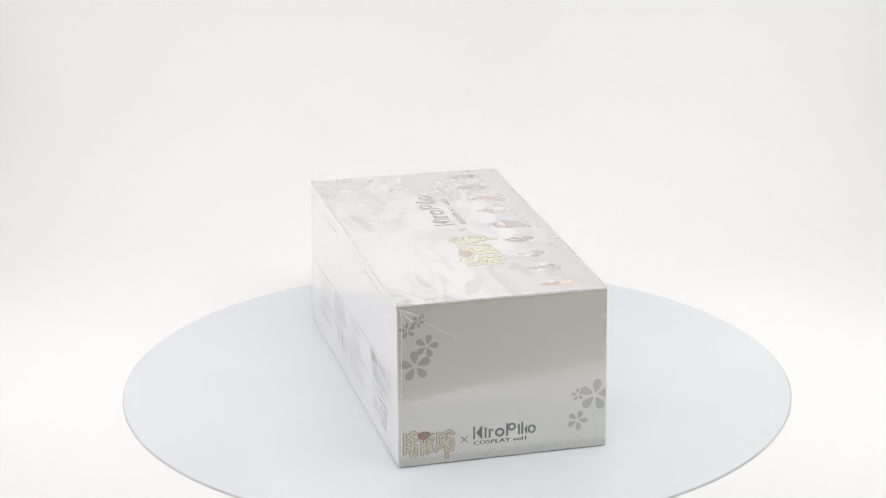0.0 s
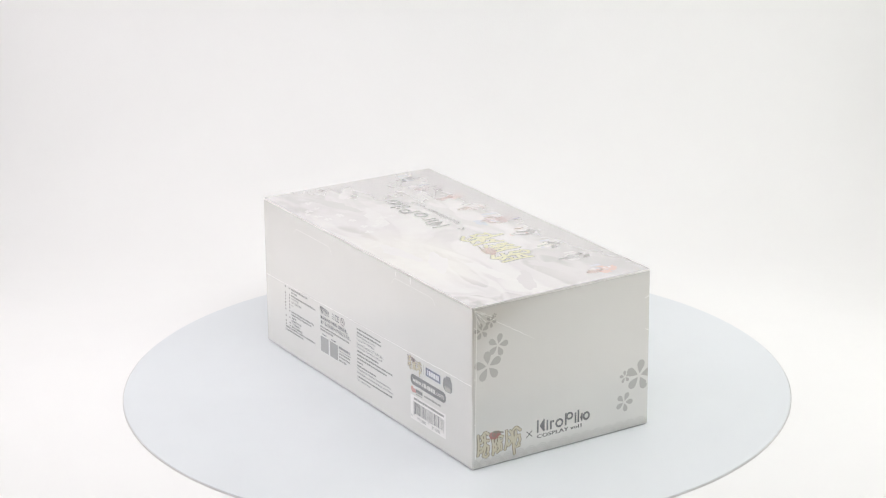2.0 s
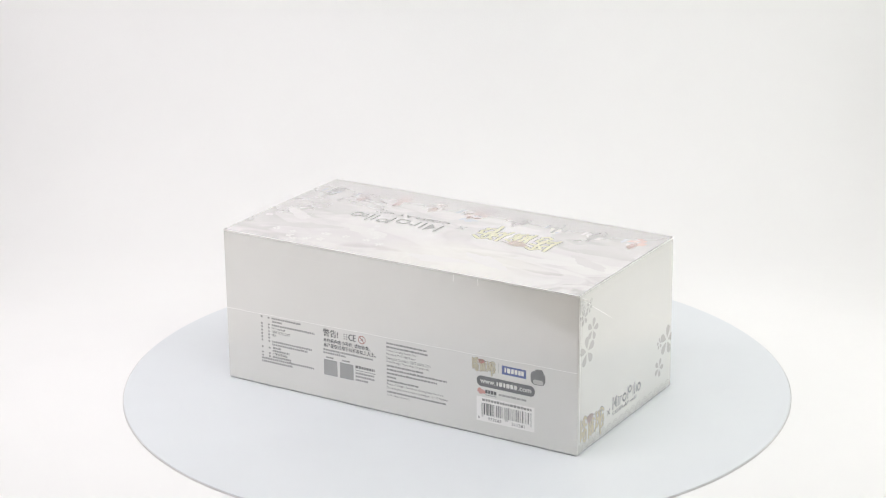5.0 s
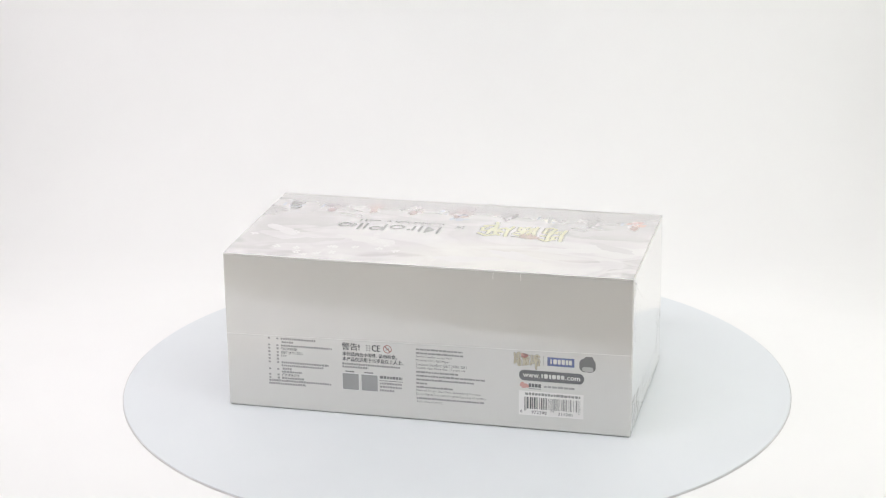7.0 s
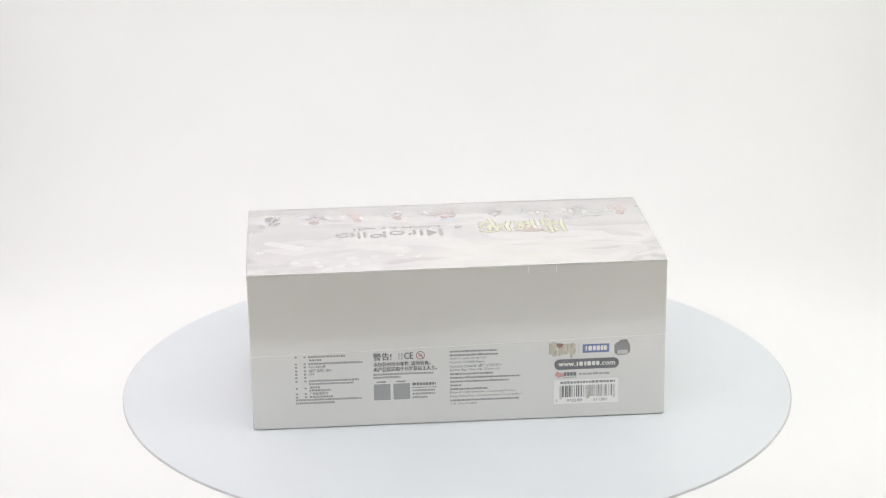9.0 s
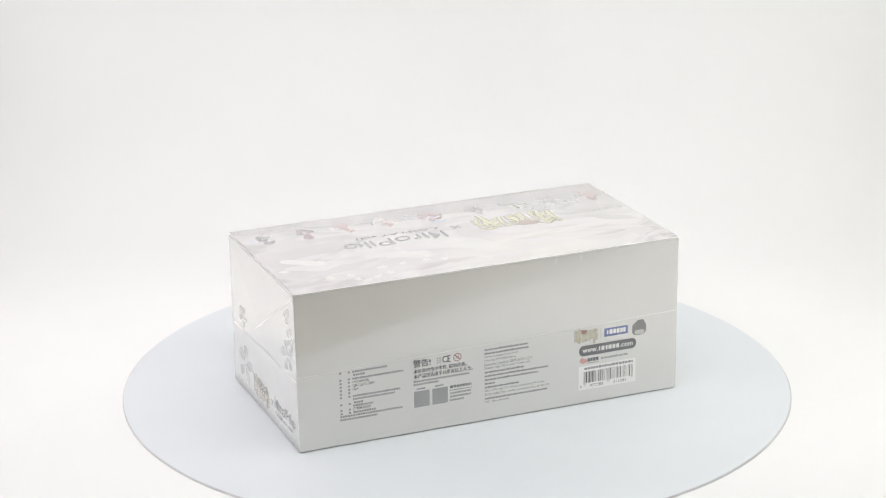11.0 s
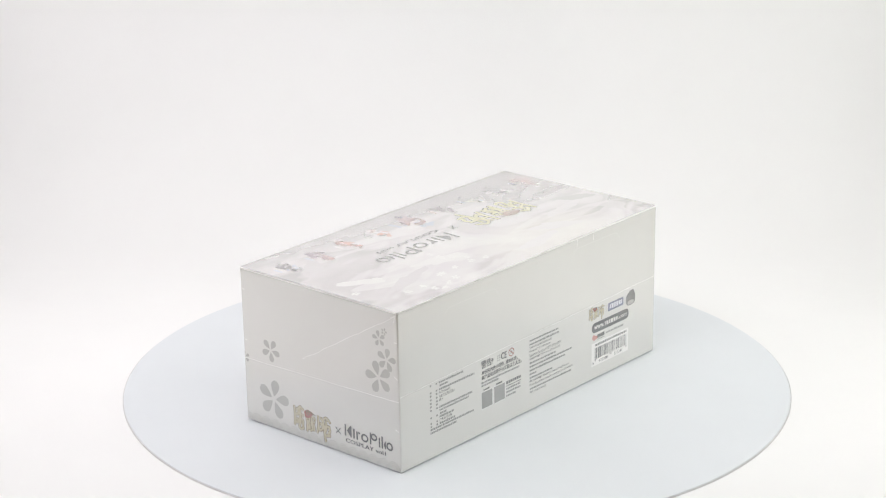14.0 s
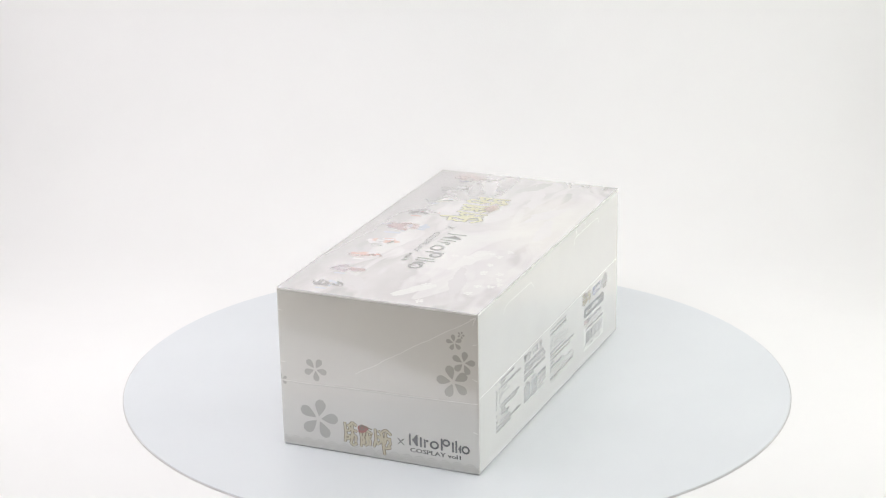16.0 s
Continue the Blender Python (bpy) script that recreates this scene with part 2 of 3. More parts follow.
# the carton stands a little out of square: how far each corner is off, in millimetres, by the signs of its x, y and z
SKEW = {(-1, -1, 1): (-1.0, 0.4, -0.4), (1, -1, 1): (-0.3, 0.2, 0.7), (-1, 1, 1): (0.6, 2.2, -1.2), (1, 1, 1): (-0.2, 0.7, -0.2),
        (-1, -1, -1): (-0.2, -0.4, 0), (1, -1, -1): (0.0, -0.3, 0), (-1, 1, -1): (0.6, 0.5, 0), (1, 1, -1): (0.5, 1.0, 0)}


def settled(co):
    f = (co.x / LONG + 0.5, co.y / WIDE + 0.5, co.z / HIGH)
    off = Vector()
    for signs, by in SKEW.items():
        k = 1.0
        for s, a in zip(signs, f):
            k *= a if s > 0 else 1 - a
        off += Vector(by) * (k / 1000)
    return co + off


# a face's frame: where (r, u) on it lies, in millimetres from its middle line and its foot
PROUD = 0.00005


def on_long(r, u, d=1.0):
    return Vector((r / 1000, -WIDE / 2 - PROUD * d, u / 1000))


def on_end_near(r, u, d=1.0):
    return Vector((LONG / 2 - TAPER * (1 - u / 1000 / HIGH) + PROUD * d, r / 1000, u / 1000))


def on_end_far(r, u, d=1.0):
    return Vector((-LONG / 2 + TAPER * (1 - u / 1000 / HIGH) - PROUD * d, -r / 1000, u / 1000))


def on_lid(r, u, d=1.0):
    x, y = -r / 1000, -u / 1000
    return Vector((x, y, HIGH + lift(x, y) + 0.0003 + PROUD * d))


def polygon(bm, place, pts, depth=1.0, slot=0):
    f = bm.faces.new([bm.verts.new(place(r, u, depth)) for r, u in pts])
    f.material_index = slot
    return f


def bar(bm, place, r0, r1, u0, u1, depth=1.0, slot=0):
    return polygon(bm, place, [(r0, u0), (r1, u0), (r1, u1), (r0, u1)], depth, slot)


def rounded(bm, place, r0, r1, u0, u1, rad, depth=1.0, slot=0, n=7):
    pts = []
    for cx, cy, a0 in ((r1 - rad, u0 + rad, -90), (r1 - rad, u1 - rad, 0), (r0 + rad, u1 - rad, 90), (r0 + rad, u0 + rad, 180)):
        pts += [(cx + rad * math.cos(radians(a0 + 90 * i / n)), cy + rad * math.sin(radians(a0 + 90 * i / n))) for i in range(n + 1)]
    return polygon(bm, place, pts, depth, slot)


def stroke(bm, place, a, b, wide, depth=1.0, slot=0):
    (x0, y0), (x1, y1) = a, b
    n = math.hypot(x1 - x0, y1 - y0) or 1
    px, py = -(y1 - y0) / n * wide / 2, (x1 - x0) / n * wide / 2
    ex, ey = (x1 - x0) / n * wide * 0.3, (y1 - y0) / n * wide * 0.3
    return polygon(bm, place, [(x0 - px - ex * 0.2, y0 - py - ey * 0.2), (x1 - px, y1 - py), (x1 + ex, y1 + ey), (x1 + px, y1 + py), (x0 + px - ex * 0.2, y0 + py - ey * 0.2), (x0 - ex, y0 - ey)], depth, slot)


def ring(bm, place, cx, cy, r_in, r_out, depth=1.0, slot=0, n=40, a0=0, a1=360):
    closed = a1 - a0 >= 360
    k = n if closed else n + 1
    inner, outer = [], []
    for i in range(k):
        a = radians(a0 + (a1 - a0) * i / n)
        inner.append(bm.verts.new(place(cx + r_in * math.cos(a), cy + r_in * math.sin(a), depth)))
        outer.append(bm.verts.new(place(cx + r_out * math.cos(a), cy + r_out * math.sin(a), depth)))
    for i in range(k if closed else k - 1):
        j = (i + 1) % k
        bm.faces.new((inner[i], outer[i], outer[j], inner[j])).material_index = slot


def blot(bm, place, cx, cy, rx, ry, depth=1.0, slot=0, rough=0.28, n=22, turn=0):
    ph = [rng.uniform(0, 6.28) for _ in range(4)]
    pts = []
    for i in range(n):
        a = 2 * math.pi * i / n
        k = 1 + rough * (0.5 * math.sin(2 * a + ph[0]) + 0.4 * math.sin(3 * a + ph[1]) + 0.35 * math.sin(5 * a + ph[2]) + 0.25 * math.sin(8 * a + ph[3]))
        x, y = rx * k * math.cos(a), ry * k * math.sin(a)
        c, s = math.cos(radians(turn)), math.sin(radians(turn))
        pts.append((cx + x * c - y * s, cy + x * s + y * c))
    return polygon(bm, place, pts, depth, slot)


def letters(name, body, place, r0, r1, u0, u1, mat, parent, depth=1.0, heavy=0.0):
    """A line of type fitted into r0..r1 by u0..u1; heavy: how far its strokes are thickened, in millimetres."""
    curve = bpy.data.curves.new("type", "FONT")
    curve.body, curve.resolution_u = body, 2
    ob = new("type", curve)
    me = bpy.data.meshes.new_from_object(ob.evaluated_get(bpy.context.evaluated_depsgraph_get()))
    bpy.data.objects.remove(ob)
    bpy.data.curves.remove(curve)
    xs, ys = [v.co.x for v in me.vertices], [v.co.y for v in me.vertices]
    x0, y0 = min(xs), min(ys)
    kx, ky = (r1 - heavy - r0) / (max(xs) - x0), (u1 - u0) / (max(ys) - y0)
    bm = bmesh.new()
    bm.from_mesh(me)
    bpy.data.meshes.remove(me)
    flat = [(v, v.co.x, v.co.y) for v in bm.verts]
    if heavy:
        twin = bmesh.ops.duplicate(bm, geom=bm.verts[:] + bm.edges[:] + bm.faces[:])
        for v in twin["geom"]:
            if isinstance(v, bmesh.types.BMVert):
                v.co = place(r0 + heavy + (v.co.x - x0) * kx, u0 + (v.co.y - y0) * ky, depth + 0.4)
    for v, x, y in flat:
        v.co = place(r0 + (x - x0) * kx, u0 + (y - y0) * ky, depth)
    return part(name, bm, mat, parent)


def type_bars(name, place, lines, tall, mat, parent, least=1.0, most=4.2, depth=1.0):
    """Lines of small print as plain bars, broken where words break. lines: (r0, r1, u)."""
    for r0, r1, u in lines:
        bm = bmesh.new()
        r = r0
        while r < r1 - 0.3:
            w = min(rng.uniform(least, most), r1 - r)
            k = rng.uniform(0.85, 1.05)
            bar(bm, place, r, r + w, u - tall / 2, u - tall / 2 + tall * k, depth)
            r += w + tall * 0.26
        part(name, bm, mat, parent)


def flower(place, cx, cy, size, turn, parent, limit=None, depth=1.0):
    """A five-petalled blossom with notched petals, cut off at the panel's edge."""
    bm = bmesh.new()
    for k in range(5):
        a = radians(turn + 72 * k)
        pts = []
        for along, side in ((0.13, 0.0), (0.26, 0.085), (0.45, 0.19), (0.65, 0.265), (0.82, 0.25), (0.95, 0.14), (1.0, 0.05), (0.95, 0.0)):
            pts.append((along, side))
        pts += [(x, -y) for x, y in reversed(pts[1:-1])]
        flat = []
        for x, y in pts:
            px, py = cx + size * (x * math.cos(a) - y * math.sin(a)), cy + size * (x * math.sin(a) + y * math.cos(a))
            if limit is not None:
                px = max(-limit, min(limit, px))
            flat.append((px, py))
        if max(abs(q[0]) for q in flat) - min(abs(q[0]) for q in flat) > 0.3:
            polygon(bm, place, flat, depth)
    bmesh.ops.dissolve_degenerate(bm, dist=1e-7, edges=bm.edges[:])
    part("flower_print", bm, flower_ink, parent, "silver-grey printed blossom")


def wave_border(place, half, parent):
    """Rows of small overlapping arcs along the foot of an end panel."""
    bm = bmesh.new()
    step = 8.2
    n = int(2 * half / step) + 2
    for i in range(n):
        cx = -half + i * step
        for k, r in enumerate((1.1, 2.0, 2.9, 3.8)):
            pts = []
            for j in range(15):
                a = radians(180 * j / 14)
                pts.append((cx + r * 1.12 * math.cos(a), 0.6 + r * 1.25 * math.sin(a)))
            for p, q in zip(pts, pts[1:]):
                if abs(p[0]) < half and abs(q[0]) < half:
                    stroke(bm, place, p, q, 0.46, 1.0 + 0.1 * k + 0.012 * (i % 2))
    for i in range(n):
        cx = -half + (i + 0.5) * step
        for r in (0.9, 1.7):
            pts = [(cx + r * 1.1 * math.cos(radians(180 * j / 10)), 0.4 + r * math.sin(radians(180 * j / 10))) for j in range(11)]
            for p, q in zip(pts, pts[1:]):
                if abs(p[0]) < half and abs(q[0]) < half:
                    stroke(bm, place, p, q, 0.32, 1.5)
    part("wave_border", bm, wave_ink, parent, "pearl-grey scalloped wave border")


def emblem(place, r0, r1, u0, u1, parent, seed, inks=None):
    """A gold brushwork emblem: three clumps of strokes with dark edges, a red roundel and a long tail; no script."""
    own = random.Random(seed)
    w, h = r1 - r0, u1 - u0
    thick = h * 0.055
    runs = []

    def curl(cx, cy, rx, ry, a0, a1):
        runs.append([(cx + rx * math.cos(radians(a0 + (a1 - a0) * i / 7)), cy + ry * math.sin(radians(a0 + (a1 - a0) * i / 7))) for i in range(8)])

    for k, (a, b, low, high) in enumerate(((0.0, 0.27, 0.22, 0.95), (0.33, 0.58, 0.17, 0.80), (0.64, 1.0, 0.26, 0.86))):
        d = b - a
        runs.append([(a + d * 0.06, high), (a + d * 0.10, (high + low) / 2), (a + d * 0.04, low)])
        curl(a + d * 0.26, high - 0.16, d * 0.16, 0.12, 100, -120)
        curl(a + d * 0.24, low + 0.2, d * 0.15, 0.10, 90, -140)
        runs.append([(a + d * 0.45, high - 0.06), (a + d * 0.72, high + 0.02), (b, high - 0.10)])
        runs.append([(a + d * 0.48, high - 0.26), (b - d * 0.05, high - 0.22)])
        runs.append([(a + d * 0.68, high - 0.08), (a + d * (0.62 + own.uniform(0, 0.1)), low + 0.16), (a + d * 0.5, low + 0.02)])
        curl(a + d * 0.78, low + 0.2, d * 0.18, 0.15, -80, 190)
        if k != 1:
            runs.append([(a + d * 0.46, low + 0.02), (a + d * 0.7, low - 0.05), (b, low + 0.04)])
    # the brush wanders, so that no clump is like another
    runs = [[(x + own.uniform(-0.022, 0.022), y + own.uniform(-0.05, 0.05)) for x, y in run] for run in runs]
    runs.append([(0.80, 0.80), (0.83, 0.45), (0.84, 0.2), (0.86, -0.02)])
    mark = bmesh.new()
    for wide, depth, slot in ((2.15, 1.0, 0), (1.3, 1.6, 1)):
        for run in runs:
            full = [(r0 + w * x, u0 + h * y) for x, y in run]
            for p, q in zip(full, full[1:]):
                depth += 0.006
                stroke(mark, place, p, q, thick * wide, depth, slot)
    blot(mark, place, r0 + w * 0.40, u0 + h * 0.82, h * 0.2, h * 0.15, 2.0, 2, 0.2)
    ring(mark, place, r0 + w * 0.385, u0 + h * 0.85, h * 0.05, h * 0.09, 2.3, 0, 16)
    stroke(mark, place, (r0 + w * 0.36, u0 + h * 0.95), (r0 + w * 0.60, u0 + h * 0.84), thick * 0.8, 2.3, 0)
    part("emblem_print", mark, inks or [brown_ink, gold_ink, red_ink], parent, "gold brushwork emblem with red roundel")


def wordmark(place, r0, r1, u0, u1, mat, parent):
    """The product mark as plain shapes: stems and rounded blocks in its rhythm of tall and low."""
    bm = bmesh.new()
    w, h = r1 - r0, u1 - u0
    t = h * 0.15
    low = u0 + h * 0.70

    def stem(x, top, bottom=u0):
        rounded(bm, place, r0 + w * x, r0 + w * x + t, bottom, top, t * 0.25)

    def loop(x, wide, bottom, top):
        a, b = r0 + w * x, r0 + w * (x + wide)
        cx, cy, n = (a + b) / 2, (bottom + top) / 2, 26
        rim = []
        for k in (1.0, None):
            rx, ry = (b - a) / 2 - (t if k is None else 0), (top - bottom) / 2 - (t if k is None else 0)
            rim.append([bm.verts.new(place(cx + rx * math.cos(2 * math.pi * i / n), cy + ry * math.sin(2 * math.pi * i / n), 1.25)) for i in range(n)])
        for i in range(n):
            bm.faces.new((rim[0][i], rim[0][(i + 1) % n], rim[1][(i + 1) % n], rim[1][i]))

    def wedge(x, wide, top):
        a, b = r0 + w * x + t * 1.5, r0 + w * (x + wide)
        polygon(bm, place, [(a, (u0 + top) / 2), (b - t * 0.5, u0), (b, u0 + t * 0.4), (b, top - t * 0.4), (b - t * 0.5, top)], 1.3)

    # stems, wedges and rings in the mark's rhythm of tall and low
    stem(0.0, u1)
    wedge(0.0, 0.145, u1)
    stem(0.18, u0 + h * 0.84)
    stem(0.245, low)
    rounded(bm, place, r0 + w * 0.245 + t * 1.3, r0 + w * 0.32, low - t * 1.3, low, t * 0.5, 1.3)
    loop(0.345, 0.15, u0, low)
    stem(0.525, u1)
    loop(0.545, 0.135, u0 + h * 0.38, u1)
    stem(0.71, u0 + h * 0.84)
    stem(0.765, u1)
    wedge(0.765, 0.095, low)
    loop(0.865, 0.135, u0, low)
    part("wordmark_print", bm, mat, parent, "charcoal printed word mark of plain bars")


def cross(place, cx, cy, size, mat, parent):
    bm = bmesh.new()
    stroke(bm, place, (cx - size, cy - size), (cx + size, cy + size), size * 0.3)
    stroke(bm, place, (cx - size, cy + size), (cx + size, cy - size), size * 0.3, 1.3)
    part("cross_print", bm, mat, parent)


def carton_body():
    bm = bmesh.new()
    slab(bm, -LONG / 2, LONG / 2, -WIDE / 2, WIDE / 2, -FOOT + 0.0001, HIGH)
    for v in bm.verts:
        if v.co.z < HIGH / 2:
            v.co.x -= math.copysign(TAPER, v.co.x)
    foot = [e for e in bm.edges if max(v.co.z for v in e.verts) < HIGH / 2]
    bmesh.ops.bevel(bm, geom=[e for e in bm.edges if e not in foot], offset=0.0009, segments=3, profile=0.5, affect="EDGES")
    foot = [e for e in bm.edges if max(v.co.z for v in e.verts) < 0.0004]
    bmesh.ops.bevel(bm, geom=foot, offset=0.0015, segments=3, profile=0.5, affect="EDGES")
    return bm


def lid_sheet():
    """The printed top, bulging a little, its edge turned down over the carton."""
    bm = bmesh.new()
    nx, ny = 64, 32
    ax = LONG / 2 - 0.0003
    ay = WIDE / 2 - 0.0003
    rows = []
    for j in range(ny + 1):
        y = -ay + 2 * ay * j / ny
        rows.append([bm.verts.new((-ax + 2 * ax * i / nx, y, HIGH + 0.0003 + lift(-ax + 2 * ax * i / nx, y))) for i in range(nx + 1)])
    for a, b in zip(rows, rows[1:]):
        for i in range(nx):
            bm.faces.new((a[i], a[i + 1], b[i + 1], b[i])).smooth = True
    edge = [e for e in bm.edges if e.is_boundary]
    r = bmesh.ops.extrude_edge_only(bm, edges=edge)
    for v in r["geom"]:
        if isinstance(v, bmesh.types.BMVert):
            v.co.z = HIGH - 0.0005
    bmesh.ops.split_edges(bm, edges=[e for e in bm.edges if len(e.link_faces) == 2 and abs(e.link_faces[0].normal.z) + abs(e.link_faces[1].normal.z) < 1.6 or len(e.link_faces) == 2 and e.link_faces[0].smooth != e.link_faces[1].smooth])
    return bm


def end_panel(place, parent, near):
    half = 64.2
    if near:
        blossoms = [(-54.0, 63.5, 9.8, 95), (-47.0, 75.6, 7.4, 75), (-58.6, 86.5, 5.2, 100), (-52.0, 91.5, 4.0, 60), (-49.5, 94.8, 1.6, 20),
                    (57.5, 33.5, 10.5, 80), (46.6, 34.8, 4.2, 95), (46.3, 18.0, 6.6, 65)]
        mark, times, word, slogan = (-61.3, -30.5, 3.0, 22.0), -24.2, (-18.7, 20.4, 12.6, 20.9), (-18.7, 14.3, 8.9, 11.4)
    else:
        blossoms = [(48.6, 57.4, 10.6, 105), (55.4, 70.3, 7.6, 80), (49.8, 82.6, 5.2, 100), (54.1, 88.0, 2.4, 70),
                    (-41.1, 52.0, 7.8, 60), (-40.2, 19.4, 13.2, 80), (-64.0, 42.3, 4.0, 30)]
        mark, times, word, slogan = (-23.2, 7.5, 3.0, 20.6), 14.0, (19.4, 58.5, 11.6, 19.4), (19.9, 52.7, 7.4, 10.2)
    for k, (cx, cy, size, turn) in enumerate(blossoms):
        flower(place, cx, cy, size, turn, parent, half, 1.0 + 0.12 * k)
    wave_border(place, half, parent)
    emblem(place, *mark, parent, 11)
    cross(place, times, 13.2, 2.0, grey_ink, parent)
    wordmark(place, *word, black_ink, parent)
    letters("slogan_print", "COSPLAY vol1", place, *slogan, grey_ink, parent, heavy=0.3)


def long_panel(parent):
    p = on_long
    # block of fine print with two columns
    fine = [(47.0, -94, -71), (44.8, -93.5, -86), (42.4, -94, -60.6), (30.9, -94, -63), (28.9, -94, -66.5), (26.6, -93.5, -87), (24.6, -94, -80.7), (20.2, -94, -79.5)]
    type_bars("fine_print", p, [(a, b, u) for u, a, b in fine], 1.4, small_ink, parent, 0.9, 1.6)
    type_bars("fine_print", p, [(-102.6, -61.7, 18.3), (-102.7, -78.3, 16.2)], 1.4, small_ink, parent, 0.9, 1.6)
    letters("fine_print", "PVC/ABS/纸", p, -94, -83.5, 39.3, 41.2, black_ink, parent)
    letters("fine_print", "GB/T 26701-2011", p, -94, -80, 36.8, 38.6, black_ink, parent)
    letters("fine_print", "15+", p, -94, -90.5, 34.6, 36.2, black_ink, parent)
    letters("fine_print", "广东省深圳市", p, -94, -82.5, 21.5, 23.5, black_ink, parent)
    type_bars("fine_print", p, [(r, r + 1.4, u) for u in (47.0, 42.4, 40.2, 37.8, 35.4, 33.2, 30.9, 26.2, 22.4, 20.2) for r in (-102.5, -97.0)], 1.25, small_ink, parent, 1.4, 1.5)
    # warning
    letters("warning_print", "警告!", p, -54.0, -42.4, 42.7, 47.7, black_ink, parent, heavy=0.22)
    letters("warning_print", "本包装内含小零件, 请勿吞食。", p, -53.9, -18.2, 38.6, 41.5, black_ink, parent, heavy=0.22)
    letters("warning_print", "本产品仅适用于15岁及以上人士。", p, -53.9, -14.2, 35.2, 38.2, black_ink, parent, heavy=0.22)
    type_bars("fine_print", p, [(-54, -16, 33.4), (-54, -37, 31.4)], 1.4, small_ink, parent, 0.9, 1.6)
    letters("mark_print", "CE", p, -34.6, -29.0, 43.0, 47.4, black_ink, parent, heavy=0.22)
    bm = bmesh.new()
    for r in (-38.3, -36.6):
        for k in range(3):
            bar(bm, p, r, r + 1.1, 43.1 + 1.5 * k, 44.0 + 1.5 * k)
    part("symbol_print", bm, pale_ink, parent, "faint small grey symbol")
    bm = bmesh.new()
    ring(bm, p, -24.4, 45.2, 2.25, 2.75, 1.4, 0)
    stroke(bm, p, (-26.1, 46.9), (-22.7, 43.5), 0.55, 1.8, 0)
    for a, b, c, d in ((-25.7, -24.6, 44.3, 44.8), (-24.3, -23.3, 44.9, 46.2), (-25.2, -24.7, 44.8, 46.3)):
        bar(bm, p, a, b, c, d, 1.0, 1)
    part("age_warning_print", bm, [red_ink, pale_ink], parent, "red prohibition ring with diagonal bar")
    # two code panels, as plain grey squares
    for r in (-54.0, -41.7):
        bm = bmesh.new()
        bar(bm, p, r - 0.5, r + 11.0, 15.6, 27.4, 0.8, 1)
        bar(bm, p, r, r + 10.5, 16.1, 26.9, 1.3, 0)
        part("code_patch", bm, [code_ink, white_ink], parent, "plain grey square patch")
        type_bars("fine_print", p, [(r + 2, r + 7.6, 28.3)], 0.9, grey_ink, parent, 1, 2)
    type_bars("fine_print", p, [(-29.7, -15.1, 26.1)], 1.9, grey_ink, parent, 1.2, 2.2)
    bm = bmesh.new()
    bar(bm, p, -30.0, -14.7, 23.55, 23.95)
    part("rule_print", bm, grey_ink, parent)
    type_bars("fine_print", p, [(-29.7, -15, 21.9), (-29.7, -15, 19.6), (-29.8, -20.5, 17.2)], 1.35, small_ink, parent, 0.9, 1.6)
    # second column
    step = (47.2 - 11.9) / 14
    bars = {0: 23.8, 1: 24.2, 6: 20.8, 7: 38.0, 8: 30.8, 9: 1.2, 10: 17.5, 13: 37.2}
    said = {2: ("Series:Cosplay Series Vol1", 16.6), 3: ("Material: PVC/ABS/Paper", 15.6), 4: ("Executive Standard: GB/T 26701-2011", 26.2), 5: ("Suitable Age: More than 15 years old", 25.3),
            11: ("Place of Origin: Shenzhen, Guangdong Province", 35.2), 12: ("Every display box contains prototype toy of random", 38.6), 14: ("Vol1  (Any of items)", 10.4)}
    for k, end in bars.items():
        type_bars("fine_print", p, [(-6.1, end, 46.8 - step * k)], 1.25, small_ink, parent, 1.0, 3.0)
    for k, (words, end) in said.items():
        letters("fine_print", words, p, -6.1, end, 46.0 - step * k, 47.9 - step * k, grey_ink, parent)
    # maker's marks
    emblem(p, 56.5, 72.6, 39.8, 49.9, parent, 11)
    bm = bmesh.new()
    bar(bm, p, 74.85, 75.1, 42.4, 48.8)
    part("divider_print", bm, pale_ink, parent)
    bm = bmesh.new()
    bar(bm, p, 77.3, 94.2, 42.4, 48.1, 1.0, 0)
    for r0, r1 in ((79.2, 80.1), (81.0, 83.2), (83.8, 85.6), (86.2, 88.2), (88.8, 90.4), (90.8, 92.6)):
        rounded(bm, p, r0, r1, 43.8, 46.9, 0.3, 1.7, 1)
    part("maker_plate_print", bm, [blue_ink, white_ink], parent, "navy plate with white blocks")
    bm = bmesh.new()
    rounded(bm, p, 97.3, 107.4, 40.0, 48.9, 3.2, 1.0, 0)
    polygon(bm, p, [(99.2, 47.5), (101.0, 50.1), (105.2, 50.4), (106.9, 47.2)], 1.2, 0)
    rounded(bm, p, 99.0, 106.0, 40.4, 43.4, 1.3, 1.6, 1)
    part("badge_print", bm, [grey_ink, flower_ink], parent, "plain dark grey rounded badge")
    bm = bmesh.new()
    rounded(bm, p, 59.6, 100.3, 31.6, 38.6, 3.2, 1.0, 0)
    for r0, r1 in ((73.6, 74.6), (75.4, 77.6), (78.4, 79.8), (80.4, 82.7), (83.3, 85.4), (86.0, 88.0)):
        rounded(bm, p, r0, r1, 33.8, 36.6, 0.4, 1.8, 1)
    pill = part("web_plate_print", bm, [black_ink, white_ink], parent, "charcoal rounded plate with white type")
    letters("plate_type", "www.", p, 62.0, 72.8, 33.8, 36.1, white_ink, pill, 1.8, 0.25)
    letters("plate_type", ".com", p, 88.6, 97.9, 33.8, 36.1, white_ink, pill, 1.8, 0.25)
    bm = bmesh.new()
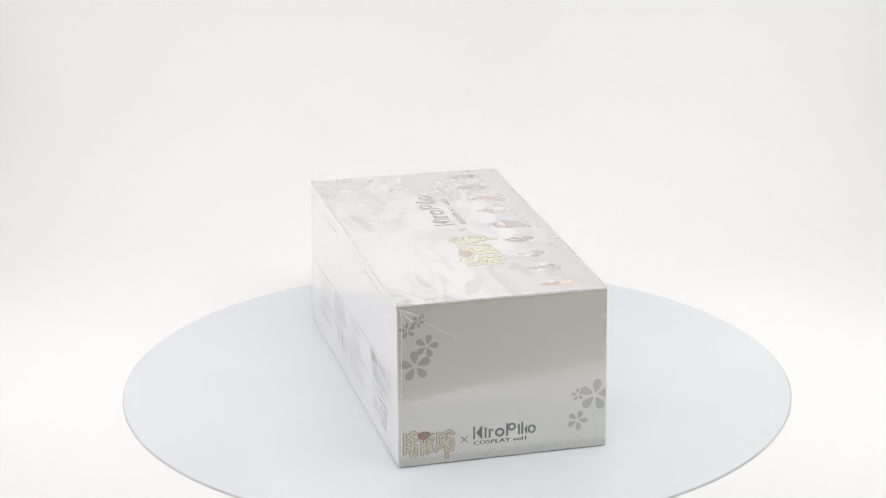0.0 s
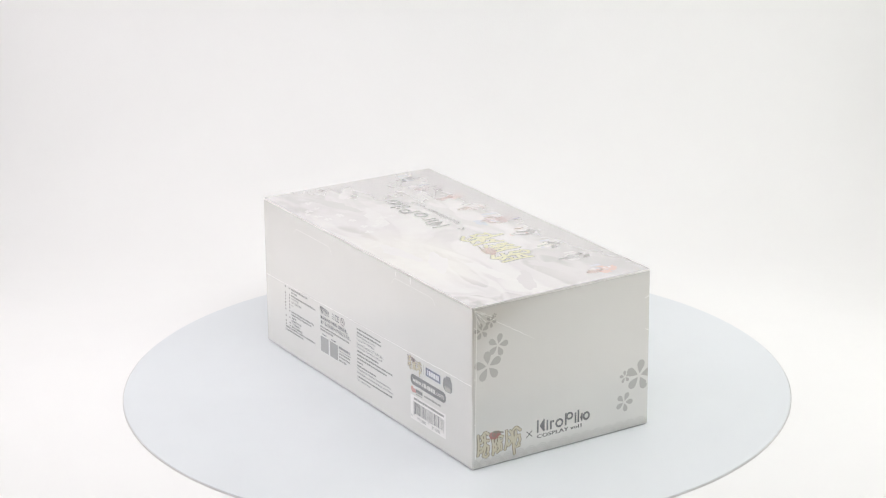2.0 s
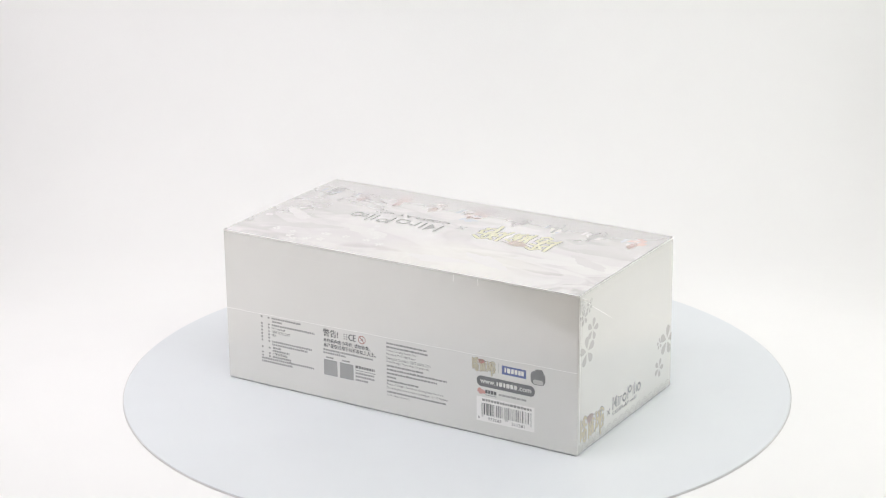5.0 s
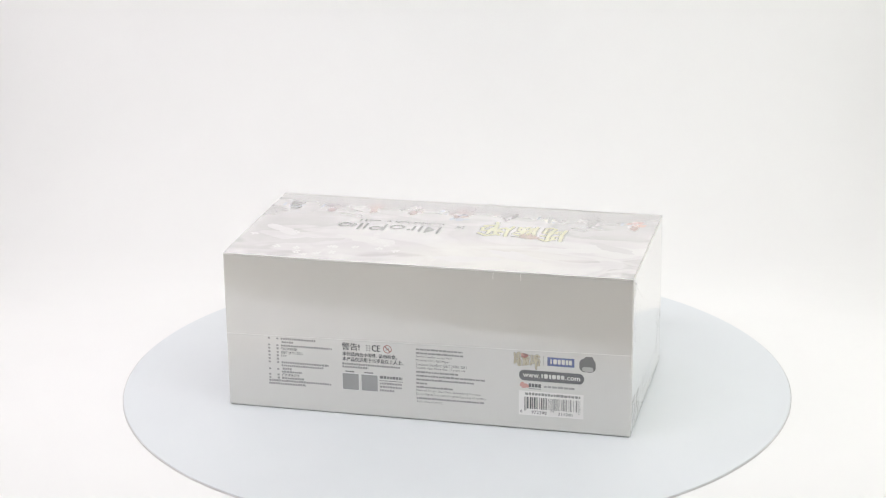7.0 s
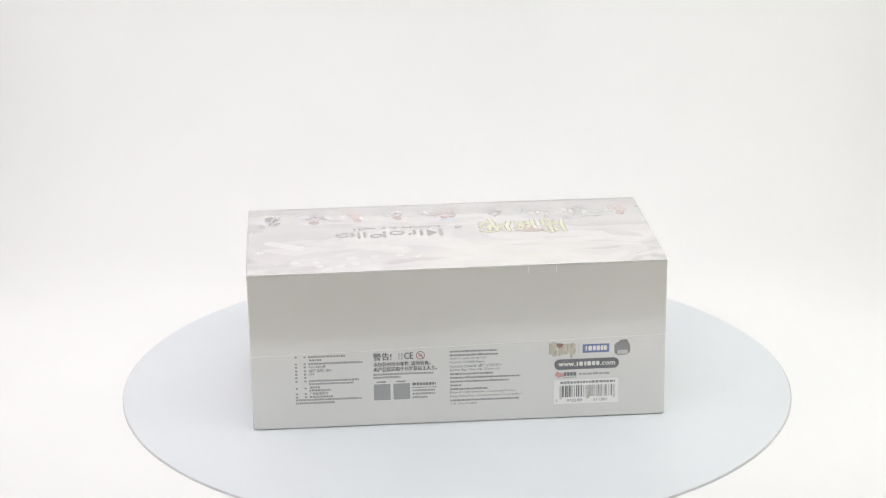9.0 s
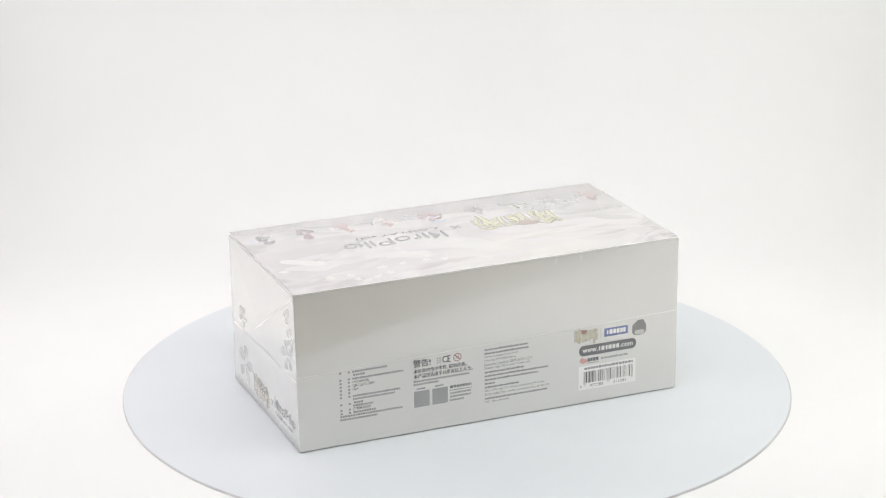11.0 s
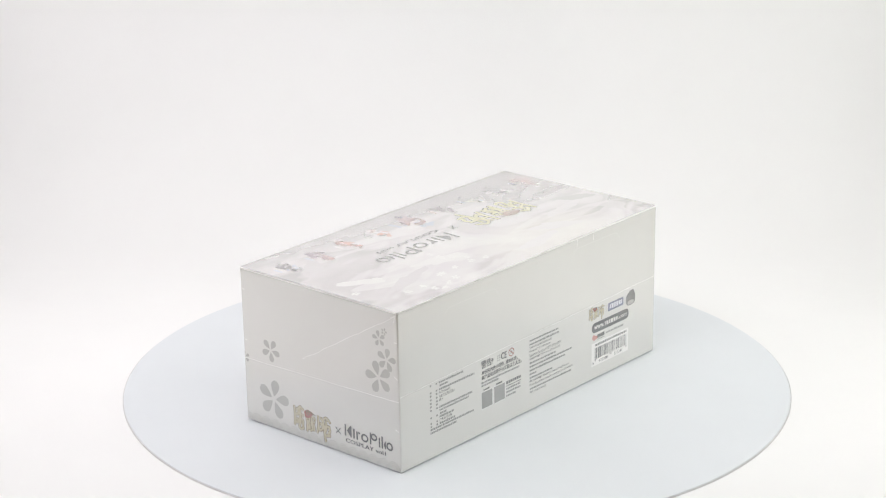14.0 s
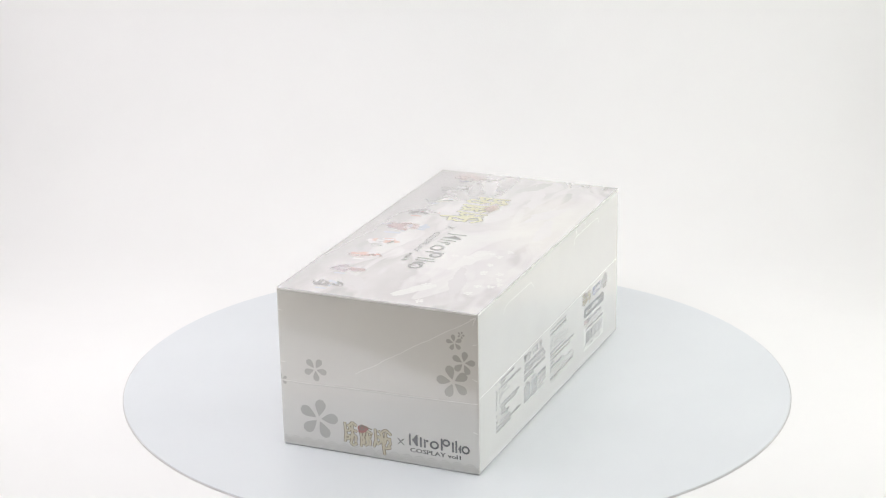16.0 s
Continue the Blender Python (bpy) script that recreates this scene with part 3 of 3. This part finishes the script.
    blot(bm, p, 62.7, 28.3, 2.7, 1.9, 1.0, 0, 0.3)
    for r0, r1 in ((65.6, 67.2), (67.5, 69.2), (69.5, 71.3), (71.6, 73.4)):
        bar(bm, p, r0, r1, 27.4, 29.8, 1.0, 1)
    bar(bm, p, 65.6, 73.4, 26.1, 26.7, 1.0, 2)
    part("publisher_mark_print", bm, [pink_ink, grey_ink, pale_ink], parent, "red swash beside grey blocks")
    type_bars("fine_print", p, [(75.1, 94.4, 28.4)], 1.5, pale_ink, parent, 1.5, 4)
    # bar code label
    bm = bmesh.new()
    bar(bm, p, 59.4, 100.1, 8.6, 24.7, 1.0)
    label = part("barcode_label", bm, sticker_ink, parent, "warm white bar code label")
    type_bars("fine_print", p, [(63.4, 98.1, 22.9)], 1.7, small_ink, label, 1.2, 2.2, 1.8)
    bm = bmesh.new()
    own = random.Random(5)
    r = 63.0
    module = 35.2 / 95
    k = 0
    while k < 95:
        n = own.choice((1, 1, 1, 2, 2, 3))
        guard = k < 3 or 45 <= k < 50 or k > 91
        if guard:
            n = 1
        bar(bm, p, r + k * module, r + (k + n) * module * 0.995, 11.6 if guard else 13.0, 20.8, 1.8)
        k += n + (1 if guard else own.choice((1, 1, 2, 2)))
    part("barcode_bars", bm, black_ink, label)
    letters("barcode_digits", "6", p, 60.4, 61.6, 10.0, 12.0, grey_ink, label, 1.8)
    letters("barcode_digits", "972288", p, 67.4, 77.0, 9.8, 11.8, grey_ink, label, 1.8)
    letters("barcode_digits", "311281", p, 84.2, 93.2, 9.8, 11.8, grey_ink, label, 1.8)


def lid_prints(parent):
    p = on_lid
    emblem(p, -75.0, -20.0, -23.0, 8.5, parent, 11, [lid_olive, lid_gold, lid_red])
    cross(p, -6.0, -7.5, 2.6, lid_black, parent)
    wordmark(p, 5.0, 73.5, -5.0, 8.2, lid_black, parent)
    letters("slogan_print", "COSPLAY vol1", p, 5.0, 61.5, -13.2, -9.2, lid_black, parent, heavy=0.4)
    # slanting hills and mist banks of the painting, in overlapping washes
    for cx, cy, run, turn, mat in ((-96, -16, 26, 28, lid_hill), (-108, 12, 24, -30, lid_hill), (-84, 22, 30, 12, lid_mist), (104, -26, 20, 40, lid_hill), (84, 34, 34, 16, lid_hill),
                                   (48, 26, 30, -14, lid_mist), (-22, 50, 34, 6, lid_mist), (108, 14, 22, -35, lid_mist), (20, -28, 30, 8, lid_mist), (-52, 40, 26, -20, lid_mist)):
        bm = bmesh.new()
        for n in range(7):
            f = (n / 6 - 0.5) * run
            k = 1 - abs(n / 6 - 0.45) * 0.9
            x, y = cx + f * math.cos(radians(turn)), cy + f * math.sin(radians(turn)) + rng.uniform(-1.5, 1.5)
            if abs(x) < 114 and abs(y) < 52:
                blot(bm, p, x, y, rng.uniform(9, 13) * k, rng.uniform(3.5, 6) * k, 0.45 + 0.05 * n, 0, 0.22, 30, turn + rng.uniform(-10, 10))
        part("wash_print", bm, mat, parent, "soft grey painted hill")
    # a row of small coloured blots along the edge, where the print shows its range; plain shapes only
    tones = [(lid_dark, lid_black, lid_blue), (lid_violet, lid_red, lid_blue), (lid_pink, lid_red, petal_ink), (petal_ink, lid_pink, lid_grey), (lid_violet, lid_red, lid_blue),
             (lid_dark, lid_violet, lid_pink), (lid_grey, cream_ink, lid_blue), (lid_dark, lid_grey, petal_ink), (lid_pink, lid_red, lid_blue)]
    places = [113, 86, 58.5, 31.5, -0.5, -32, -61, -88, -116]
    for r, tone in zip(places, tones):
        k = 1.9 if abs(r) < 1 else 1.2
        u = -46.0 if k == 1 else -38.0
        bm = bmesh.new()
        for n in range(34):
            a, d = rng.uniform(0, 6.28), math.sqrt(rng.random())
            x, y = r + 4.2 * k * d * math.cos(a), u + 8.4 * k * d * math.sin(a)
            thin = 1.0 - 0.55 * max(0.0, (y - u) / (8.4 * k))
            x = r + (x - r) * thin
            tone_at = 0 if y < u + k and rng.random() < 0.7 else rng.choice((0, 1, 1, 2, 3))
            s = k * rng.uniform(0.8, 1.9)
            blot(bm, p, x, y, s * rng.uniform(0.6, 1.1), s * rng.uniform(0.8, 1.5), 1.0 + 0.02 * n, tone_at, 0.5, 16)
        bar(bm, p, r + 6.6 * k, r + 8.2 * k, u - 4 * k, u + 2 * k, 1.0, 2)
        part("colour_patch_print", bm, [*tone, petal_ink], parent, "print patch of plain coloured blots, paled by painted film sheen")
    # scattered pale petals over the painted ground
    for _ in range(20):
        x, y = rng.uniform(20, 122), rng.uniform(14, 60)
        bm = bmesh.new()
        for k in range(5):
            a = radians(72 * k + rng.uniform(-10, 10))
            s = rng.uniform(1.1, 2.0)
            blot(bm, p, x + s * math.cos(a), y + s * math.sin(a), s * 0.75, s * 0.5, 1.0, 0, 0.2, 10, math.degrees(a))
        part("petal_print", bm, petal_ink, parent, "pale pink-white printed blossom")


def film_line(name, place, pts, wide, high, parent, mat):
    """A raised fold of shrink film along a line on one face."""
    bm = bmesh.new()
    for (a, b) in zip(pts, pts[1:]):
        n = math.hypot(b[0] - a[0], b[1] - a[1])
        px, py = -(b[1] - a[1]) / n * wide / 2, (b[0] - a[0]) / n * wide / 2
        v = [bm.verts.new(place(a[0] - px, a[1] - py, 1.2)), bm.verts.new(place(b[0] - px, b[1] - py, 1.2)),
             bm.verts.new(place(b[0], b[1], high)), bm.verts.new(place(a[0], a[1], high)),
             bm.verts.new(place(b[0] + px, b[1] + py, 1.2)), bm.verts.new(place(a[0] + px, a[1] + py, 1.2))]
        bm.faces.new((v[0], v[1], v[2], v[3]))
        bm.faces.new((v[3], v[2], v[4], v[5]))
    part(name, bm, mat, parent)


def wobble(a, b, n, amount):
    return [(a[0] + (b[0] - a[0]) * i / n + (rng.uniform(-amount, amount) if 0 < i < n else 0), a[1] + (b[1] - a[1]) * i / n + (rng.uniform(-amount, amount) if 0 < i < n else 0)) for i in range(n + 1)]


def carton():
    thing = tagged(new("carton"), "shrink-wrapped pearl-white printed carton on the turntable", "box")
    body = part("body", carton_body(), card_mat, thing, "pearl-white card walls under clear film")
    lid = part("lid_panel", lid_sheet(), lid_mat, thing, "pale grey cloud painting on the carton's top")
    long_panel(body)
    end_panel(on_end_near, body, True)
    end_panel(on_end_far, body, False)
    lid_prints(lid)
    # film: the seam that runs round the carton, corner pleats and slanting folds, glints painted pale
    film_line("film_seam", on_long, wobble((-129.5, 48.2), (129.5, 52.9), 30, 0.18), 0.36, 3.0, body, film_mat)
    film_line("film_seam", on_end_far, wobble((-64.2, 41.6), (64.2, 45.3), 18, 0.18), 0.4, 2.8, body, film_mat)
    film_line("film_fold", on_end_far, wobble((62.8, 99.4), (-14.2, 53.0), 16, 0.3), 0.24, 1.5, body, film_mat)
    film_line("film_fold", on_end_near, wobble((-58.0, 97.0), (-20.9, 74.1), 10, 0.3), 0.3, 1.5, body, film_mat)
    film_line("film_fold", on_end_near, wobble((-62.0, 97.0), (-62.8, 6.0), 14, 0.15), 0.55, 3.0, body, film_mat)
    for place, sign in ((on_end_near, -1), (on_end_far, 1)):
        for x, y in ((6, 4), (5, 7), (3, 9), (8, 3)) if sign < 0 else ((4, 2), (2, 5)):
            film_line("film_pleat", place, wobble((sign * 63.6, 100.2), (sign * (63.6 - x), 100.2 - y), 4, 0.2), 0.45, 5.0, body, film_mat)
    for place in (on_end_near, on_end_far):
        for sign in (-1, 1):
            for u in (24, 58, 88):
                u += rng.uniform(-5, 5)
                w = rng.uniform(1.2, 3.4)
                film_line("film_pleat", place, wobble((sign * 63.9, u), (sign * (63.9 - w), u + rng.uniform(-1.6, 1.6)), 3, 0.1), 0.4, 2.0, body, film_mat)
    # wide pale streaks for the bright glints at the near end's corner
    for a, c, wide in (((-63.2, 99.0), (-55.5, 91.5), 0.9), ((-62.8, 97.5), (-59.5, 90.0), 0.7), ((-61.5, 98.8), (-51.0, 94.5), 0.5)):
        film_line("film_pleat", on_end_near, wobble(a, c, 5, 0.25), wide, 7.0, body, film_mat)
    for x in (43.5, 60.5):
        film_line("film_pleat", on_long, wobble((x, 101.0), (x + rng.uniform(-0.6, 0.6), 96.5), 4, 0.12), 0.35, 1.7, body, film_mat)
    # pale strips along the top edges, with the bright edge line in their colour
    e, r = 0.00035, 0.0006
    for x0, y0, x1, y1 in ((-1, -1, 1, -1), (1, -1, 1, 1), (1, 1, -1, 1), (-1, 1, -1, -1)):
        a = Vector((x0 * (LONG / 2 - e), y0 * (WIDE / 2 - e), HIGH - 0.0001))
        c = Vector((x1 * (LONG / 2 - e), y1 * (WIDE / 2 - e), HIGH - 0.0001))
        along = (c - a).normalized()
        out = Vector((along.y, -along.x, 0))
        bm = bmesh.new()
        n = 24
        rows = []
        for i in range(n + 1):
            at = a.lerp(c, i / n) + Vector((0, 0, rng.uniform(-0.0001, 0.0001)))
            rows.append([bm.verts.new(at + (out * math.cos(radians(t)) + Vector((0, 0, 1)) * math.sin(radians(t))) * r) for t in range(-60, 61, 30)])
        for s, t in zip(rows, rows[1:]):
            for i in range(len(s) - 1):
                bm.faces.new((s[i], t[i], t[i + 1], s[i + 1])).smooth = True
        part("worn_edge", bm, edge_mat, body, "pale strip on the card edge, painted as its highlight")
    # tuck tabs in the long wall; their creases' shade is put into the colour
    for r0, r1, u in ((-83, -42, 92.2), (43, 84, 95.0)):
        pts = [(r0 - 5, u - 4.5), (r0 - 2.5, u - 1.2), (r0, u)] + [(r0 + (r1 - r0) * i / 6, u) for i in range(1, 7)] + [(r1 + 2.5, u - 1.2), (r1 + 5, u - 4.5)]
        film_line("tab_crease", on_long, pts, 0.32, 1.45, body, crease_shade)
    middle = Vector((0, 0, HIGH / 2))
    for ob in thing.children_recursive:
        bm = bmesh.new()
        bm.from_mesh(ob.data)
        if ob not in (body, lid):
            # every print and fold faces out of the carton
            bm.normal_update()
            for f in bm.faces:
                k = max(range(3), key=lambda i: abs(f.normal[i]))
                if f.normal[k] * (f.calc_center_median() - middle)[k] < 0:
                    f.normal_flip()
        for v in bm.verts:
            v.co = settled(v.co)
        bm.to_mesh(ob.data)
        bm.free()
    return thing


table_thing, platter = turntable()
box = carton()

# ---- what turns ----
TURN_START, TURN_RATE, TURN_SLOWING = -75.71, 8.949, -0.0008     # degrees, degrees a second
OFF = Vector((-0.0041, -0.0042, 0))


def motions():
    rows, disc_rows = [], []
    for i in range(33):
        t = i * 0.5
        a = TURN_START + TURN_RATE * t + TURN_SLOWING * (t - 8) ** 2
        at = Matrix.Rotation(radians(a), 3, "Z") @ OFF
        rows.append((t, pose(at.x, at.y, TOP + FOOT, 0, 0, a)))
        disc_rows.append((t, pose(0, 0, 0, 0, 0, a)))
    walk(box, rows)
    walk(platter, disc_rows)


motions()
